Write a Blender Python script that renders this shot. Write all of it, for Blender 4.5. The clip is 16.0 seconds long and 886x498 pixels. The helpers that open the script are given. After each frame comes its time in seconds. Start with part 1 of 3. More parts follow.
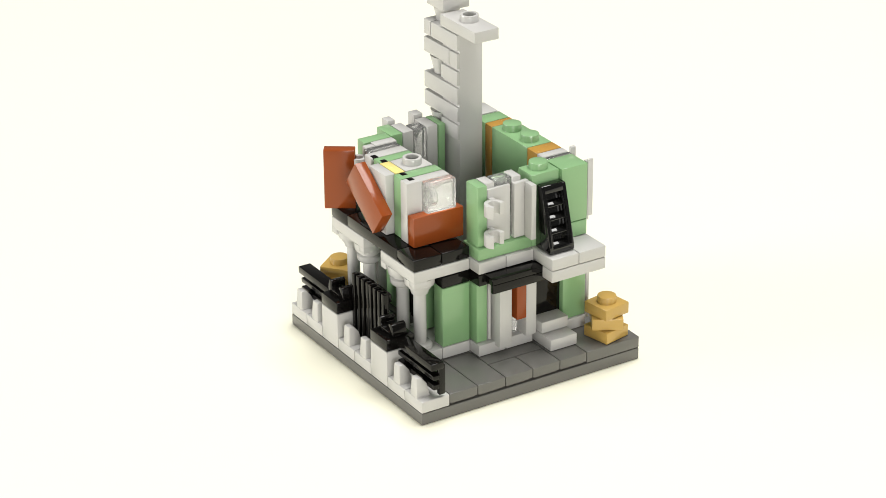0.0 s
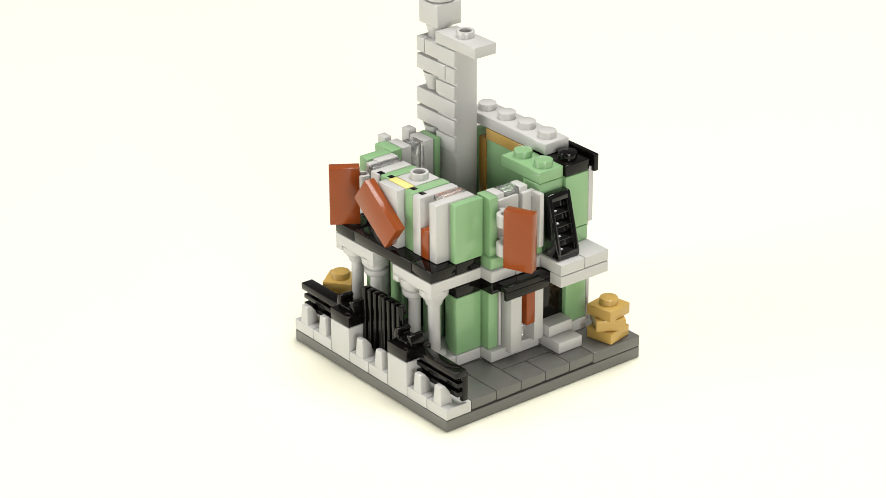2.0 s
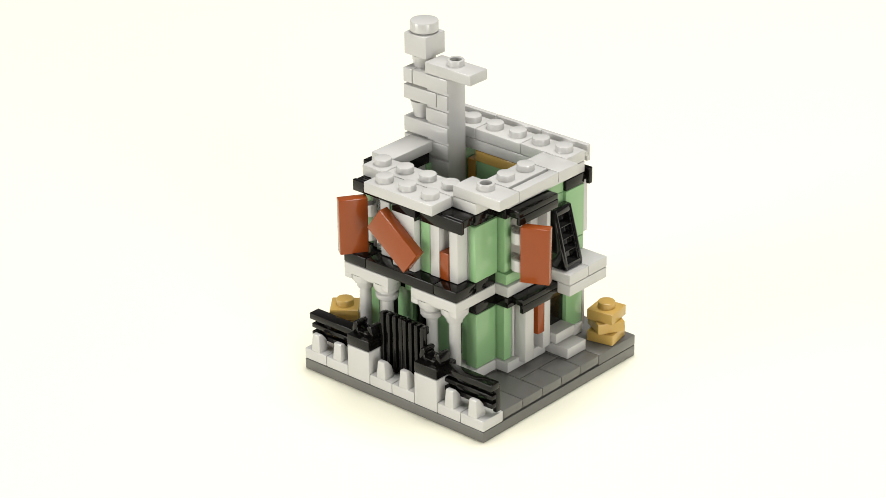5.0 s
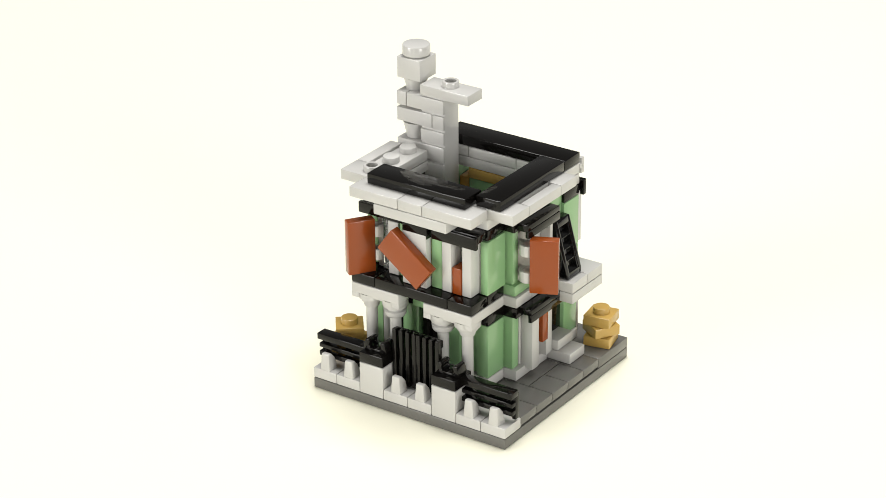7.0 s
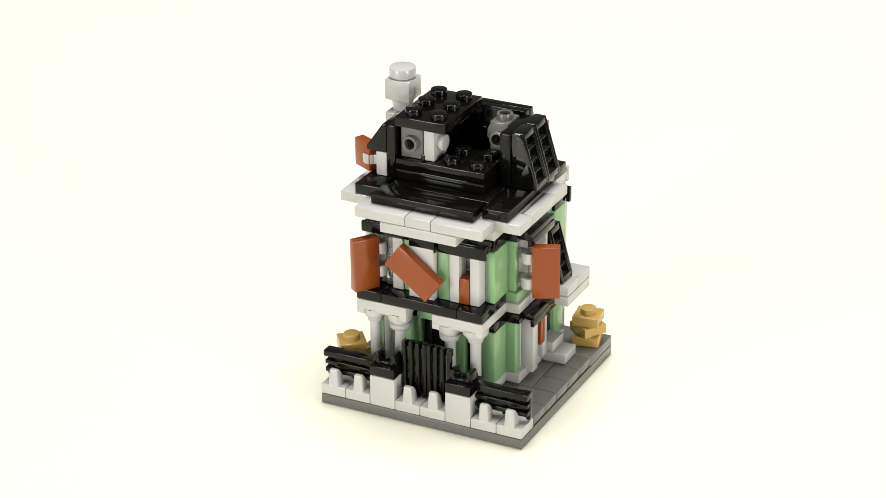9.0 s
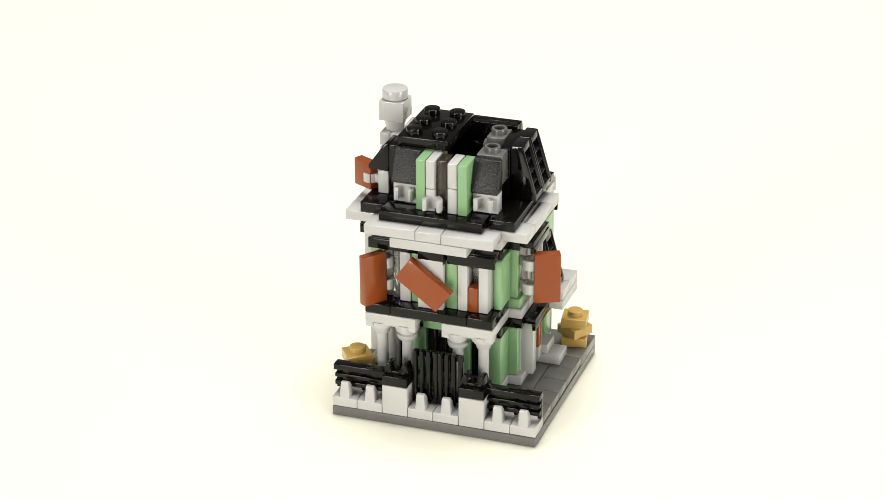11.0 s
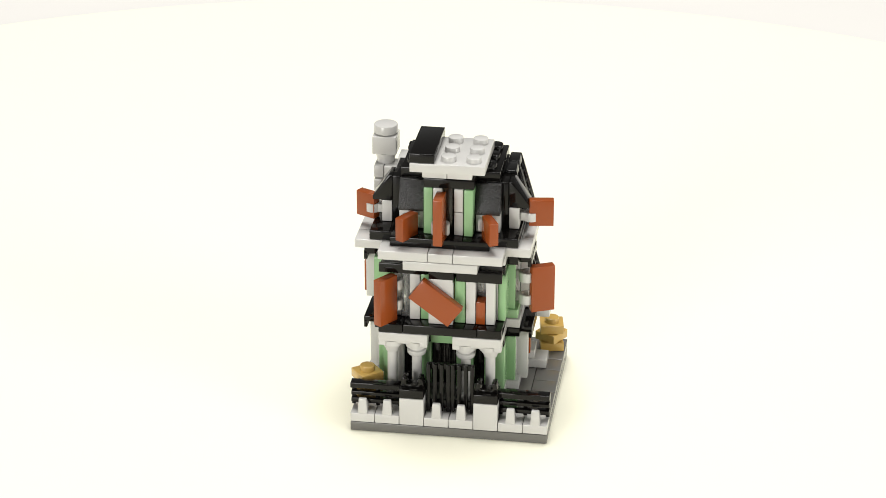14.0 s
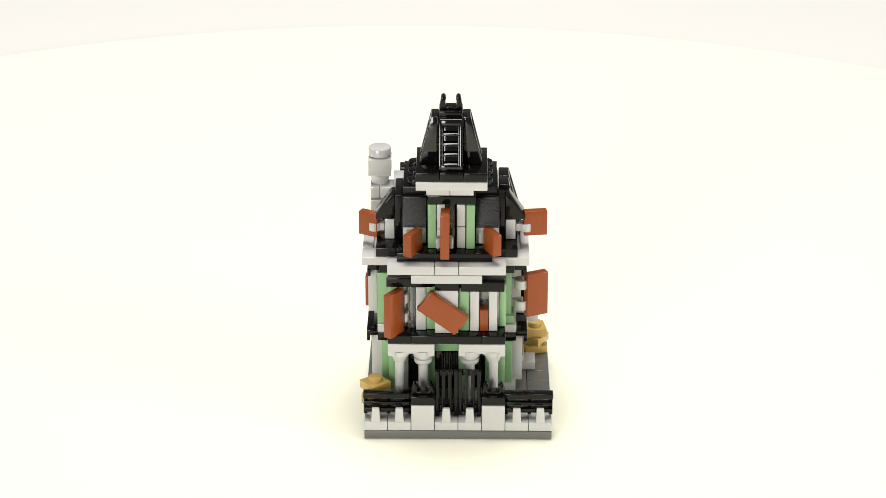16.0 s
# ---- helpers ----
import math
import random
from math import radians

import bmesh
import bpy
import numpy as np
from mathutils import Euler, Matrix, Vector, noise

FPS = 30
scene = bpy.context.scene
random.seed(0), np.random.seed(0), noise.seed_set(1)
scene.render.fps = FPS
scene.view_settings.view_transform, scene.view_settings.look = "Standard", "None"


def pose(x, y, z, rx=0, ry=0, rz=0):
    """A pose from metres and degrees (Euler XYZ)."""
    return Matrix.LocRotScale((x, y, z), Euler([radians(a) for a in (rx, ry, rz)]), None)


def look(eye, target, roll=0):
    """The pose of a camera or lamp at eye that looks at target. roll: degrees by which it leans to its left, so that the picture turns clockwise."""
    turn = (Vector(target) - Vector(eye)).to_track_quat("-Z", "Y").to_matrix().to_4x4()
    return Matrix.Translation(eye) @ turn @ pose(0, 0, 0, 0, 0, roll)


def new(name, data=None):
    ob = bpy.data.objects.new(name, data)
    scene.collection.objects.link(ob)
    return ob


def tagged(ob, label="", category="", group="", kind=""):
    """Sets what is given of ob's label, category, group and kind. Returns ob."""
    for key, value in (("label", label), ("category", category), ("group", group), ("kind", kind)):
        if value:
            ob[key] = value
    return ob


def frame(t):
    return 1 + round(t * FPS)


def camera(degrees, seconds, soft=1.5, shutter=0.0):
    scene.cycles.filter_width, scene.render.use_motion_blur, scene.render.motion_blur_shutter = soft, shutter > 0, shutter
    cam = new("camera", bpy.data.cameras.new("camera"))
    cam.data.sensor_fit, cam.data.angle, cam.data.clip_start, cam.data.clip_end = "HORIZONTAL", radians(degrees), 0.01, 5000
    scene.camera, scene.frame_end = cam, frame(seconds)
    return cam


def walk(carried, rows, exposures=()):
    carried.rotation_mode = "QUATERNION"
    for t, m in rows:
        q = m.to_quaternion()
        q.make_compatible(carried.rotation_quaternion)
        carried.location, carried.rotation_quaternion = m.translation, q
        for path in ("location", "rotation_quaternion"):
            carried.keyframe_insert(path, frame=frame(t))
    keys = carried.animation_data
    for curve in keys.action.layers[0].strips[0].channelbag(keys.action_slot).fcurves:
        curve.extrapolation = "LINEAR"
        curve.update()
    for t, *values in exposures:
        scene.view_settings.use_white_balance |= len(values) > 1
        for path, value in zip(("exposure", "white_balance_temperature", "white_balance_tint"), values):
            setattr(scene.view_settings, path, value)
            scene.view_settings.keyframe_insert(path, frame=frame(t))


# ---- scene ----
cam = camera(19.605, 16.0, soft=0.85)
PATH = [
    (0, (0.52175, -0.27852, 0.30048), (0.13804, -0.03975, 0.08657), -0.439),
    (0.5, (0.51552, -0.29404, 0.30312), (0.13862, -0.04483, 0.08901), -0.334),
    (1, (0.50910, -0.30964, 0.30580), (0.13934, -0.05012, 0.09150), -0.250),
    (1.5, (0.50233, -0.32539, 0.30858), (0.14006, -0.05564, 0.09409), -0.209),
    (2, (0.49500, -0.34136, 0.31151), (0.14066, -0.06143, 0.09684), -0.232),
    (2.5, (0.48700, -0.35757, 0.31462), (0.14102, -0.06750, 0.09977), -0.330),
    (3, (0.47836, -0.37386, 0.31786), (0.14114, -0.07378, 0.10283), -0.470),
    (3.5, (0.46918, -0.38997, 0.32120), (0.14101, -0.08015, 0.10596), -0.610),
    (4, (0.45955, -0.40567, 0.32456), (0.14064, -0.08651, 0.10909), -0.707),
    (4.5, (0.44953, -0.42083, 0.32792), (0.13999, -0.09276, 0.11216), -0.730),
    (5, (0.43903, -0.43567, 0.33131), (0.13906, -0.09902, 0.11525), -0.694),
    (5.5, (0.42790, -0.45053, 0.33476), (0.13785, -0.10546, 0.11843), -0.629),
    (6, (0.41601, -0.46573, 0.33834), (0.13640, -0.11228, 0.12180), -0.564),
    (6.5, (0.40322, -0.48160, 0.34208), (0.13475, -0.11968, 0.12543), -0.525),
    (7, (0.38943, -0.49833, 0.34598), (0.13293, -0.12781, 0.12938), -0.533),
    (7.5, (0.37470, -0.51557, 0.34989), (0.13089, -0.13648, 0.13345), -0.568),
    (8, (0.35913, -0.53282, 0.35360), (0.12851, -0.14541, 0.13745), -0.602),
    (8.5, (0.34281, -0.54969, 0.35698), (0.12570, -0.15434, 0.14120), -0.611),
    (9, (0.32586, -0.56615, 0.36013), (0.12247, -0.16333, 0.14481), -0.591),
    (9.5, (0.30844, -0.58229, 0.36322), (0.11883, -0.17250, 0.14845), -0.542),
    (10, (0.29067, -0.59816, 0.36642), (0.11482, -0.18196, 0.15229), -0.466),
    (10.5, (0.27267, -0.61385, 0.36986), (0.11046, -0.19178, 0.15644), -0.365),
    (11, (0.25452, -0.62940, 0.37349), (0.10581, -0.20199, 0.16087), -0.250),
    (11.5, (0.23624, -0.64488, 0.37724), (0.10096, -0.21261, 0.16549), -0.137),
    (12, (0.21782, -0.66032, 0.38101), (0.09593, -0.22362, 0.17023), -0.037),
    (12.5, (0.19896, -0.67565, 0.38482), (0.09054, -0.23492, 0.17505), 0.044),
    (13, (0.17929, -0.69075, 0.38865), (0.08454, -0.24638, 0.17995), 0.100),
    (13.5, (0.15847, -0.70552, 0.39251), (0.07772, -0.25789, 0.18490), 0.128),
    (14, (0.13619, -0.71989, 0.39641), (0.06988, -0.26938, 0.18990), 0.126),
    (14.5, (0.11251, -0.73387, 0.40039), (0.06105, -0.28093, 0.19499), 0.102),
    (15, (0.08754, -0.74751, 0.40451), (0.05131, -0.29260, 0.20021), 0.070),
    (15.5, (0.06152, -0.76082, 0.40876), (0.04085, -0.30444, 0.20555), 0.040),
    (16, (0.03514, -0.77379, 0.41293), (0.03027, -0.31649, 0.21081), 0.016),
]
walk(cam, [(t, look(eye, target, roll)) for t, eye, target, roll in PATH])

# ---- light: a white light tent with a soft box overhead ----
world = bpy.data.worlds.new("tent")
scene.world = world
world.use_nodes = True
wbg = world.node_tree.nodes["Background"]
wbg.inputs[0].default_value = (1.0, 1.0, 0.97, 1)
wbg.inputs[1].default_value = 0.13


def soft_box(name, eye, target, size, watts, colour=(1, 0.985, 0.955)):
    data = bpy.data.lights.new(name, "AREA")
    data.shape, data.size, data.energy, data.color = "SQUARE", size, watts, colour
    ob = new(name, data)
    ob.matrix_world = look(eye, target)
    return ob


soft_box("soft_box_top", (0.0, 0.32, 1.50), (0.03, 0.08, 0.0), 0.9, 28.5)
soft_box("soft_box_front", (-0.55, -1.30, 0.34), (0.03, 0.03, 0.04), 0.55, 11.6)
soft_box("soft_box_side", (1.42, -0.52, 0.34), (0.03, 0.03, 0.04), 0.55, 9.8)

# ---- materials ----


def plastic(name, rgb, rough=0.17, grain=0.025, bump=0.012, scale=900.0, spec=0.5):
    """Moulded ABS: an even colour with faint clouding, fine handling marks in the gloss and a slight waviness."""
    m = bpy.data.materials.new(name)
    m.use_nodes = True
    nt = m.node_tree
    b = nt.nodes["Principled BSDF"]
    co = nt.nodes.new("ShaderNodeTexCoord")
    big = nt.nodes.new("ShaderNodeTexNoise")
    big.inputs["Scale"].default_value = 140
    fine = nt.nodes.new("ShaderNodeTexNoise")
    fine.inputs["Scale"].default_value = scale
    fine.inputs["Detail"].default_value = 6
    info = nt.nodes.new("ShaderNodeObjectInfo")
    for n in (big, fine):
        nt.links.new(co.outputs["Object"], n.inputs["Vector"])
    add = nt.nodes.new("ShaderNodeMath")
    add.operation = "ADD"
    nt.links.new(big.outputs["Fac"], add.inputs[0])
    nt.links.new(info.outputs["Random"], add.inputs[1])
    ramp = nt.nodes.new("ShaderNodeMapRange")
    ramp.inputs["From Min"].default_value, ramp.inputs["From Max"].default_value = 0.3, 1.7
    ramp.inputs["To Min"].default_value, ramp.inputs["To Max"].default_value = 1 - grain, 1 + grain
    nt.links.new(add.outputs[0], ramp.inputs["Value"])
    hsv = nt.nodes.new("ShaderNodeHueSaturation")
    hsv.inputs["Color"].default_value = (*rgb, 1)
    nt.links.new(ramp.outputs["Result"], hsv.inputs["Value"])
    nt.links.new(hsv.outputs["Color"], b.inputs["Base Color"])
    rr = nt.nodes.new("ShaderNodeMapRange")
    rr.inputs["To Min"].default_value, rr.inputs["To Max"].default_value = rough * 0.8, rough * 1.25
    nt.links.new(fine.outputs["Fac"], rr.inputs["Value"])
    nt.links.new(rr.outputs["Result"], b.inputs["Roughness"])
    bp = nt.nodes.new("ShaderNodeBump")
    bp.inputs["Strength"].default_value, bp.inputs["Distance"].default_value = bump, 0.0002
    nt.links.new(fine.outputs["Fac"], bp.inputs["Height"])
    nt.links.new(bp.outputs["Normal"], b.inputs["Normal"])
    b.inputs["IOR"].default_value = 1.53
    b.inputs["Specular IOR Level"].default_value = spec
    return m


LIGHT = plastic("light_grey_plastic", (0.545, 0.538, 0.518))
DARK = plastic("dark_grey_plastic", (0.135, 0.132, 0.122), 0.2)
GREEN = plastic("sand_green_plastic", (0.25, 0.435, 0.215))
BLACK = plastic("black_plastic", (0.0045, 0.004, 0.0036), 0.10, 0.02, 0.0025, 500.0, 0.25)
GLOSS = plastic("gloss_black_plastic", (0.004, 0.0038, 0.0036), 0.07, 0.02, 0.0025, 500.0, 0.6)
ROUGHBLACK = plastic("rough_black_plastic", (0.009, 0.0085, 0.008), 0.27, 0.06, 1.0, 3000, 0.5)
RUST = plastic("rust_plastic", (0.275, 0.06, 0.013), 0.16, 0.025, 0.012, 900.0, 0.35)
GOLD = plastic("tan_plastic", (0.53, 0.34, 0.09), 0.2)
ORANGE = plastic("ochre_plastic", (0.48, 0.26, 0.05), 0.25)
YELLOW = plastic("yellow_plastic", (0.87, 0.73, 0.26), 0.25)


def clear_plastic():
    m = bpy.data.materials.new("clear_plastic")
    m.use_nodes = True
    b = m.node_tree.nodes["Principled BSDF"]
    b.inputs["Base Color"].default_value = (0.88, 0.88, 0.86, 1)
    b.inputs["Roughness"].default_value = 0.06
    b.inputs["IOR"].default_value = 1.5
    b.inputs["Transmission Weight"].default_value = 0.92
    return m


CLEAR = clear_plastic()


def smoked_plastic():
    m = bpy.data.materials.new("smoked_plastic")
    m.use_nodes = True
    b = m.node_tree.nodes["Principled BSDF"]
    b.inputs["Base Color"].default_value = (0.20, 0.15, 0.10, 1)
    b.inputs["Roughness"].default_value = 0.05
    b.inputs["Transmission Weight"].default_value = 0.85
    return m


SMOKE = smoked_plastic()


def paper(name, low, high):
    m = bpy.data.materials.new(name)
    m.use_nodes = True
    nt = m.node_tree
    b = nt.nodes["Principled BSDF"]
    co = nt.nodes.new("ShaderNodeTexCoord")
    n = nt.nodes.new("ShaderNodeTexNoise")
    n.inputs["Scale"].default_value, n.inputs["Detail"].default_value = 6, 3
    nt.links.new(co.outputs["Object"], n.inputs["Vector"])
    mix = nt.nodes.new("ShaderNodeMix")
    mix.data_type = "RGBA"
    mix.inputs["A"].default_value = (*low, 1)
    mix.inputs["B"].default_value = (*high, 1)
    nt.links.new(n.outputs["Fac"], mix.inputs["Factor"])
    nt.links.new(mix.outputs["Result"], b.inputs["Base Color"])
    b.inputs["Roughness"].default_value = 0.6
    b.inputs["Specular IOR Level"].default_value = 0.2
    return m


PAPER = paper("white_paper", (0.89, 0.873, 0.718), (0.905, 0.888, 0.733))
TABLE = paper("table_cover", (0.755, 0.738, 0.705), (0.775, 0.758, 0.725))

# ---- shapes: studs across (8 mm), plates up (3.2 mm) ----
U, PL = 0.008, 0.0032
GAP = 0.00008


def box(bm, x0, x1, y0, y1, z0, z1, bev=0.00022, turn=None):
    """A moulded block with rounded edges, in studs and plates; turn: a pose about its middle."""
    sx, sy, sz = (x1 - x0) * U - 2 * GAP, (y1 - y0) * U - 2 * GAP, (z1 - z0) * PL - 2 * GAP
    c = Vector(((x0 + x1) / 2 * U, (y0 + y1) / 2 * U, (z0 + z1) / 2 * PL))
    m = Matrix.Translation(c) @ (turn or Matrix()) @ Matrix.Diagonal((sx, sy, sz, 1))
    vs = bmesh.ops.create_cube(bm, size=1, matrix=m)["verts"]
    es = list({e for v in vs for e in v.link_edges})
    bmesh.ops.bevel(bm, geom=es, offset=min(bev, 0.3 * min(sx, sy, sz)), segments=2, profile=0.5, affect="EDGES")


def lathe(bm, at, profile, axis="z", n=24, caps=True):
    """Turned shape about an axis through at (studs, studs, plates); profile: radius and height in mm."""
    o = Vector((at[0] * U, at[1] * U, at[2] * PL))
    turn = {"z": Matrix(), "x": pose(0, 0, 0, 0, 90, 0), "-x": pose(0, 0, 0, 0, -90, 0), "-y": pose(0, 0, 0, 90, 0, 0), "y": pose(0, 0, 0, -90, 0, 0)}[axis]
    rings = []
    for r, h in profile:
        if r <= 0:
            rings.append([bm.verts.new(o + turn @ Vector((0, 0, h / 1000)))])
        else:
            rings.append([bm.verts.new(o + turn @ Vector((r * math.cos(2 * math.pi * k / n) / 1000, r * math.sin(2 * math.pi * k / n) / 1000, h / 1000))) for k in range(n)])
    for a, b in zip(rings, rings[1:]):
        for k in range(n):
            q = [a[k % len(a)], a[(k + 1) % len(a)], b[(k + 1) % len(b)], b[k % len(b)]]
            q = [v for i, v in enumerate(q) if v not in q[:i]]
            if len(q) > 2:
                bm.faces.new(q)
    if caps and len(rings[0]) > 1:
        bm.faces.new(rings[0][::-1])
    if caps and len(rings[-1]) > 1:
        bm.faces.new(rings[-1])


STUD = [(2.4, -0.1), (2.4, 1.5), (2.32, 1.65), (2.15, 1.72), (0, 1.72)]
TUBE = [(1.6, 0.0), (1.6, 1.6), (1.7, 1.72), (2.1, 1.72), (2.3, 1.68), (2.4, 1.5), (2.4, -0.1)]
AXES = {"z": (0, 0, 1), "x": (1, 0, 0), "-x": (-1, 0, 0), "y": (0, 1, 0), "-y": (0, -1, 0)}


def bore(bm, at, axis, r=0.0016, depth=0.0024, n=24):
    """Opens a round hole in the flat face under a hollow stud."""
    nor = Vector(AXES[axis])
    c = Vector((at[0] * U, at[1] * U, at[2] * PL)) - nor * GAP
    bm.normal_update()
    flat = [f for f in bm.faces if len(f.verts) == 4 and f.normal.dot(nor) > 0.99 and abs((f.calc_center_median() - c).dot(nor)) < 1e-4]
    if not flat:
        return
    face = max(flat, key=lambda f: f.calc_area())
    loop = list(face.edges)
    u = nor.orthogonal().normalized()
    w = nor.cross(u)
    rings = [[bm.verts.new(c - nor * d + (u * math.cos(2 * math.pi * k / n) + w * math.sin(2 * math.pi * k / n)) * r) for k in range(n)] for d in (0, depth)]
    bmesh.ops.delete(bm, geom=[face], context="FACES_ONLY")
    ring = [bm.edges.new((rings[0][k], rings[0][(k + 1) % n])) for k in range(n)]
    bmesh.ops.triangle_fill(bm, edges=loop + ring, use_beauty=True, normal=nor)
    for k in range(n):
        bm.faces.new((rings[0][k], rings[0][(k + 1) % n], rings[1][(k + 1) % n], rings[1][k]))
    bm.faces.new(rings[1])


def stud(bm, x, y, z, axis="z", hollow=False, mark=False):
    if hollow:
        bore(bm, (x, y, z), axis)
        lathe(bm, (x, y, z), [(r, h - 0.08) for r, h in TUBE], axis, caps=False)
    else:
        lathe(bm, (x, y, z), STUD, axis)
    if mark:
        box(bm, x - 0.19, x + 0.19, y - 0.06, y + 0.06, z + 0.52, z + 0.575, 0.00005)


def prism(bm, pts, axis, a, b, bev=0.0002):
    """A slab of the outline pts, drawn across axis from a to b; coordinates in studs and plates."""
    def place(p, q, w):
        return {"x": Vector((w * U, p * U, q * PL)), "y": Vector((p * U, w * U, q * PL)), "z": Vector((p * U, q * U, w * PL))}[axis]
    lo, hi = [bm.verts.new(place(p, q, a)) for p, q in pts], [bm.verts.new(place(p, q, b)) for p, q in pts]
    fs = [bm.faces.new(lo), bm.faces.new(hi[::-1])]
    n = len(pts)
    for k in range(n):
        fs.append(bm.faces.new((lo[k], hi[k], hi[(k + 1) % n], lo[(k + 1) % n])))
    es = list({e for f in fs for e in f.edges})
    bmesh.ops.recalc_face_normals(bm, faces=fs)
    bmesh.ops.bevel(bm, geom=es, offset=bev, segments=2, profile=0.5, affect="EDGES")


def mesh_of(name, bm, material, origin=None):
    bmesh.ops.recalc_face_normals(bm, faces=bm.faces[:])
    if origin is not None:
        bmesh.ops.translate(bm, verts=bm.verts[:], vec=-origin)
    me = bpy.data.meshes.new(name)
    bm.to_mesh(me)
    bm.free()
    for p in me.polygons:
        p.use_smooth = True
    me.set_sharp_from_angle(angle=radians(38))
    me.materials.append(material)
    return me


def part(name, bm, material, parent, label="", origin=None):
    ob = new(name, mesh_of(name, bm, material, origin))
    ob.parent = parent
    if material is CLEAR:
        ob.visible_shadow = False
    return tagged(ob, label)


def brick(name, parent, material, x0, x1, y0, y1, z0, z1, studs=(), hollow=(), label="", extra=None):
    """One moulded piece of the house: a block with its studs on top and whatever extra adds to the same moulding."""
    bm = bmesh.new()
    box(bm, x0, x1, y0, y1, z0, z1)
    for x, y in studs:
        stud(bm, x, y, z1, mark=material is BLACK)
    for x, y in hollow:
        stud(bm, x, y, z1, hollow=True)
    if extra:
        extra(bm)
    return part(name, bm, material, parent, label)


# ---- the white ground ----
bm = bmesh.new()
bmesh.ops.create_grid(bm, x_segments=40, y_segments=40, size=3.0)
ground = tagged(new("ground", mesh_of("ground", bm, PAPER)), "pale table cover under the white paper", "ground", kind="structure")
ground.location.z = -0.002
ground.data.materials[0] = TABLE
bm = bmesh.new()
bmesh.ops.create_cone(bm, cap_ends=True, segments=160, radius1=1, radius2=1, depth=0.0018, matrix=Matrix.Translation((0.008, 0, -0.0009)) @ Matrix.Diagonal((0.434, 0.434, 1, 1)))
tagged(new("paper_sheet", mesh_of("paper_sheet", bm, PAPER)), "round white paper sheet under the toy house", "paper", kind="structure")

# ---- the half-built toy house ----
house = tagged(new("toy_house"), "half-built haunted toy house of plastic bricks on a dark grey base", "toy house")

# base
brick("baseplate", house, DARK, 0, 8, 0, 8, 0, 1, label="dark grey square baseplate")
for x0, x1, y0, y1 in ((6, 8, 1, 2), (6, 8, 2, 3), (7, 8, 3, 4), (7, 8, 4, 5), (7, 8, 5, 6), (6, 7, 3, 5), (6, 7, 5, 6), (4, 8, 6, 8), (0, 4, 6, 8),
                       (0, 2, 1, 3), (0, 1, 3, 6), (2, 4, 1, 3), (4, 6, 1, 3)):
    groove = y1 < 6.5
    brick("floor_tile", house, DARK, x0, x1, y0, y1, 1.17 if groove else 1, 2,
          extra=lambda bm, a=(x0 + 0.06, x1 - 0.06, y0 + 0.06, y1 - 0.06): box(bm, *a, 1, 1.4))


def tooth_plate(x):
    def tooth(bm):
        prism(bm, [(0.02, 1.9), (0.5, 1.9), (0.4, 3.0), (0.22, 3.55), (0.05, 3.55)], "x", x + 0.3, x + 0.7, 0.0003)
        for v in bm.verts:
            if v.co.z > 2.05 * PL:
                k = 1 - 0.16 * (v.co.z / PL - 2.05)
                v.co.x = (x + 0.5) * U + (v.co.x - (x + 0.5) * U) * k
    brick("tooth_plate", house, LIGHT, x, x + 1, 0, 1, 1, 2, label="light grey plate with a tooth", extra=tooth)


for x in (0, 1, 3, 4, 6, 7):
    tooth_plate(x)


def clip_fingers(bm, x, y, z, h=1.0):
    for s in (-1, 1):
        prism(bm, [(x + s * 0.10, z), (x + s * 0.45, z), (x + s * 0.47, z + 0.5 * h), (x + s * 0.40, z + 1.5 * h), (x + s * 0.28, z + 1.6 * h), (x + s * 0.20, z + 1.35 * h), (x + s * 0.26, z + 0.8 * h), (x + s * 0.2, z + 0.4 * h)], "y", y - 0.25, y + 0.25, 0.0002)
    box(bm, x - 0.25, x + 0.25, y - 0.25, y + 0.25, z - 0.05, z + 0.3)


for x in (2, 5):
    brick("gate_post", house, LIGHT, x, x + 1, 0, 1, 1, 4, label="light grey gate post")
    brick("post_cap", house, BLACK, x, x + 1, 0, 1, 4, 5, label="black plate with an upright clip", extra=lambda bm, x=x: clip_fingers(bm, x + 0.5, 0.5, 5, 0.66))

for x in (0, 6):
    bm = bmesh.new()
    box(bm, x - 0.05, x + 2.05, 0.32, 0.78, 4.35, 4.98)
    for e in (x - 0.04, x + 0.95, x + 1.86):
        box(bm, e, e + 0.18, 0.6, 0.84, 2.2, 4.7)
    fence = part("fence", bm, BLACK, house, "black railing behind the teeth")
    for z0, z1 in ((3.5, 3.95), (2.7, 3.2)):
        bm = bmesh.new()
        box(bm, x - 0.03, x + 2.03, 0.4, 0.72, z0, z1)
        part("fence_bar", bm, BLACK, fence)

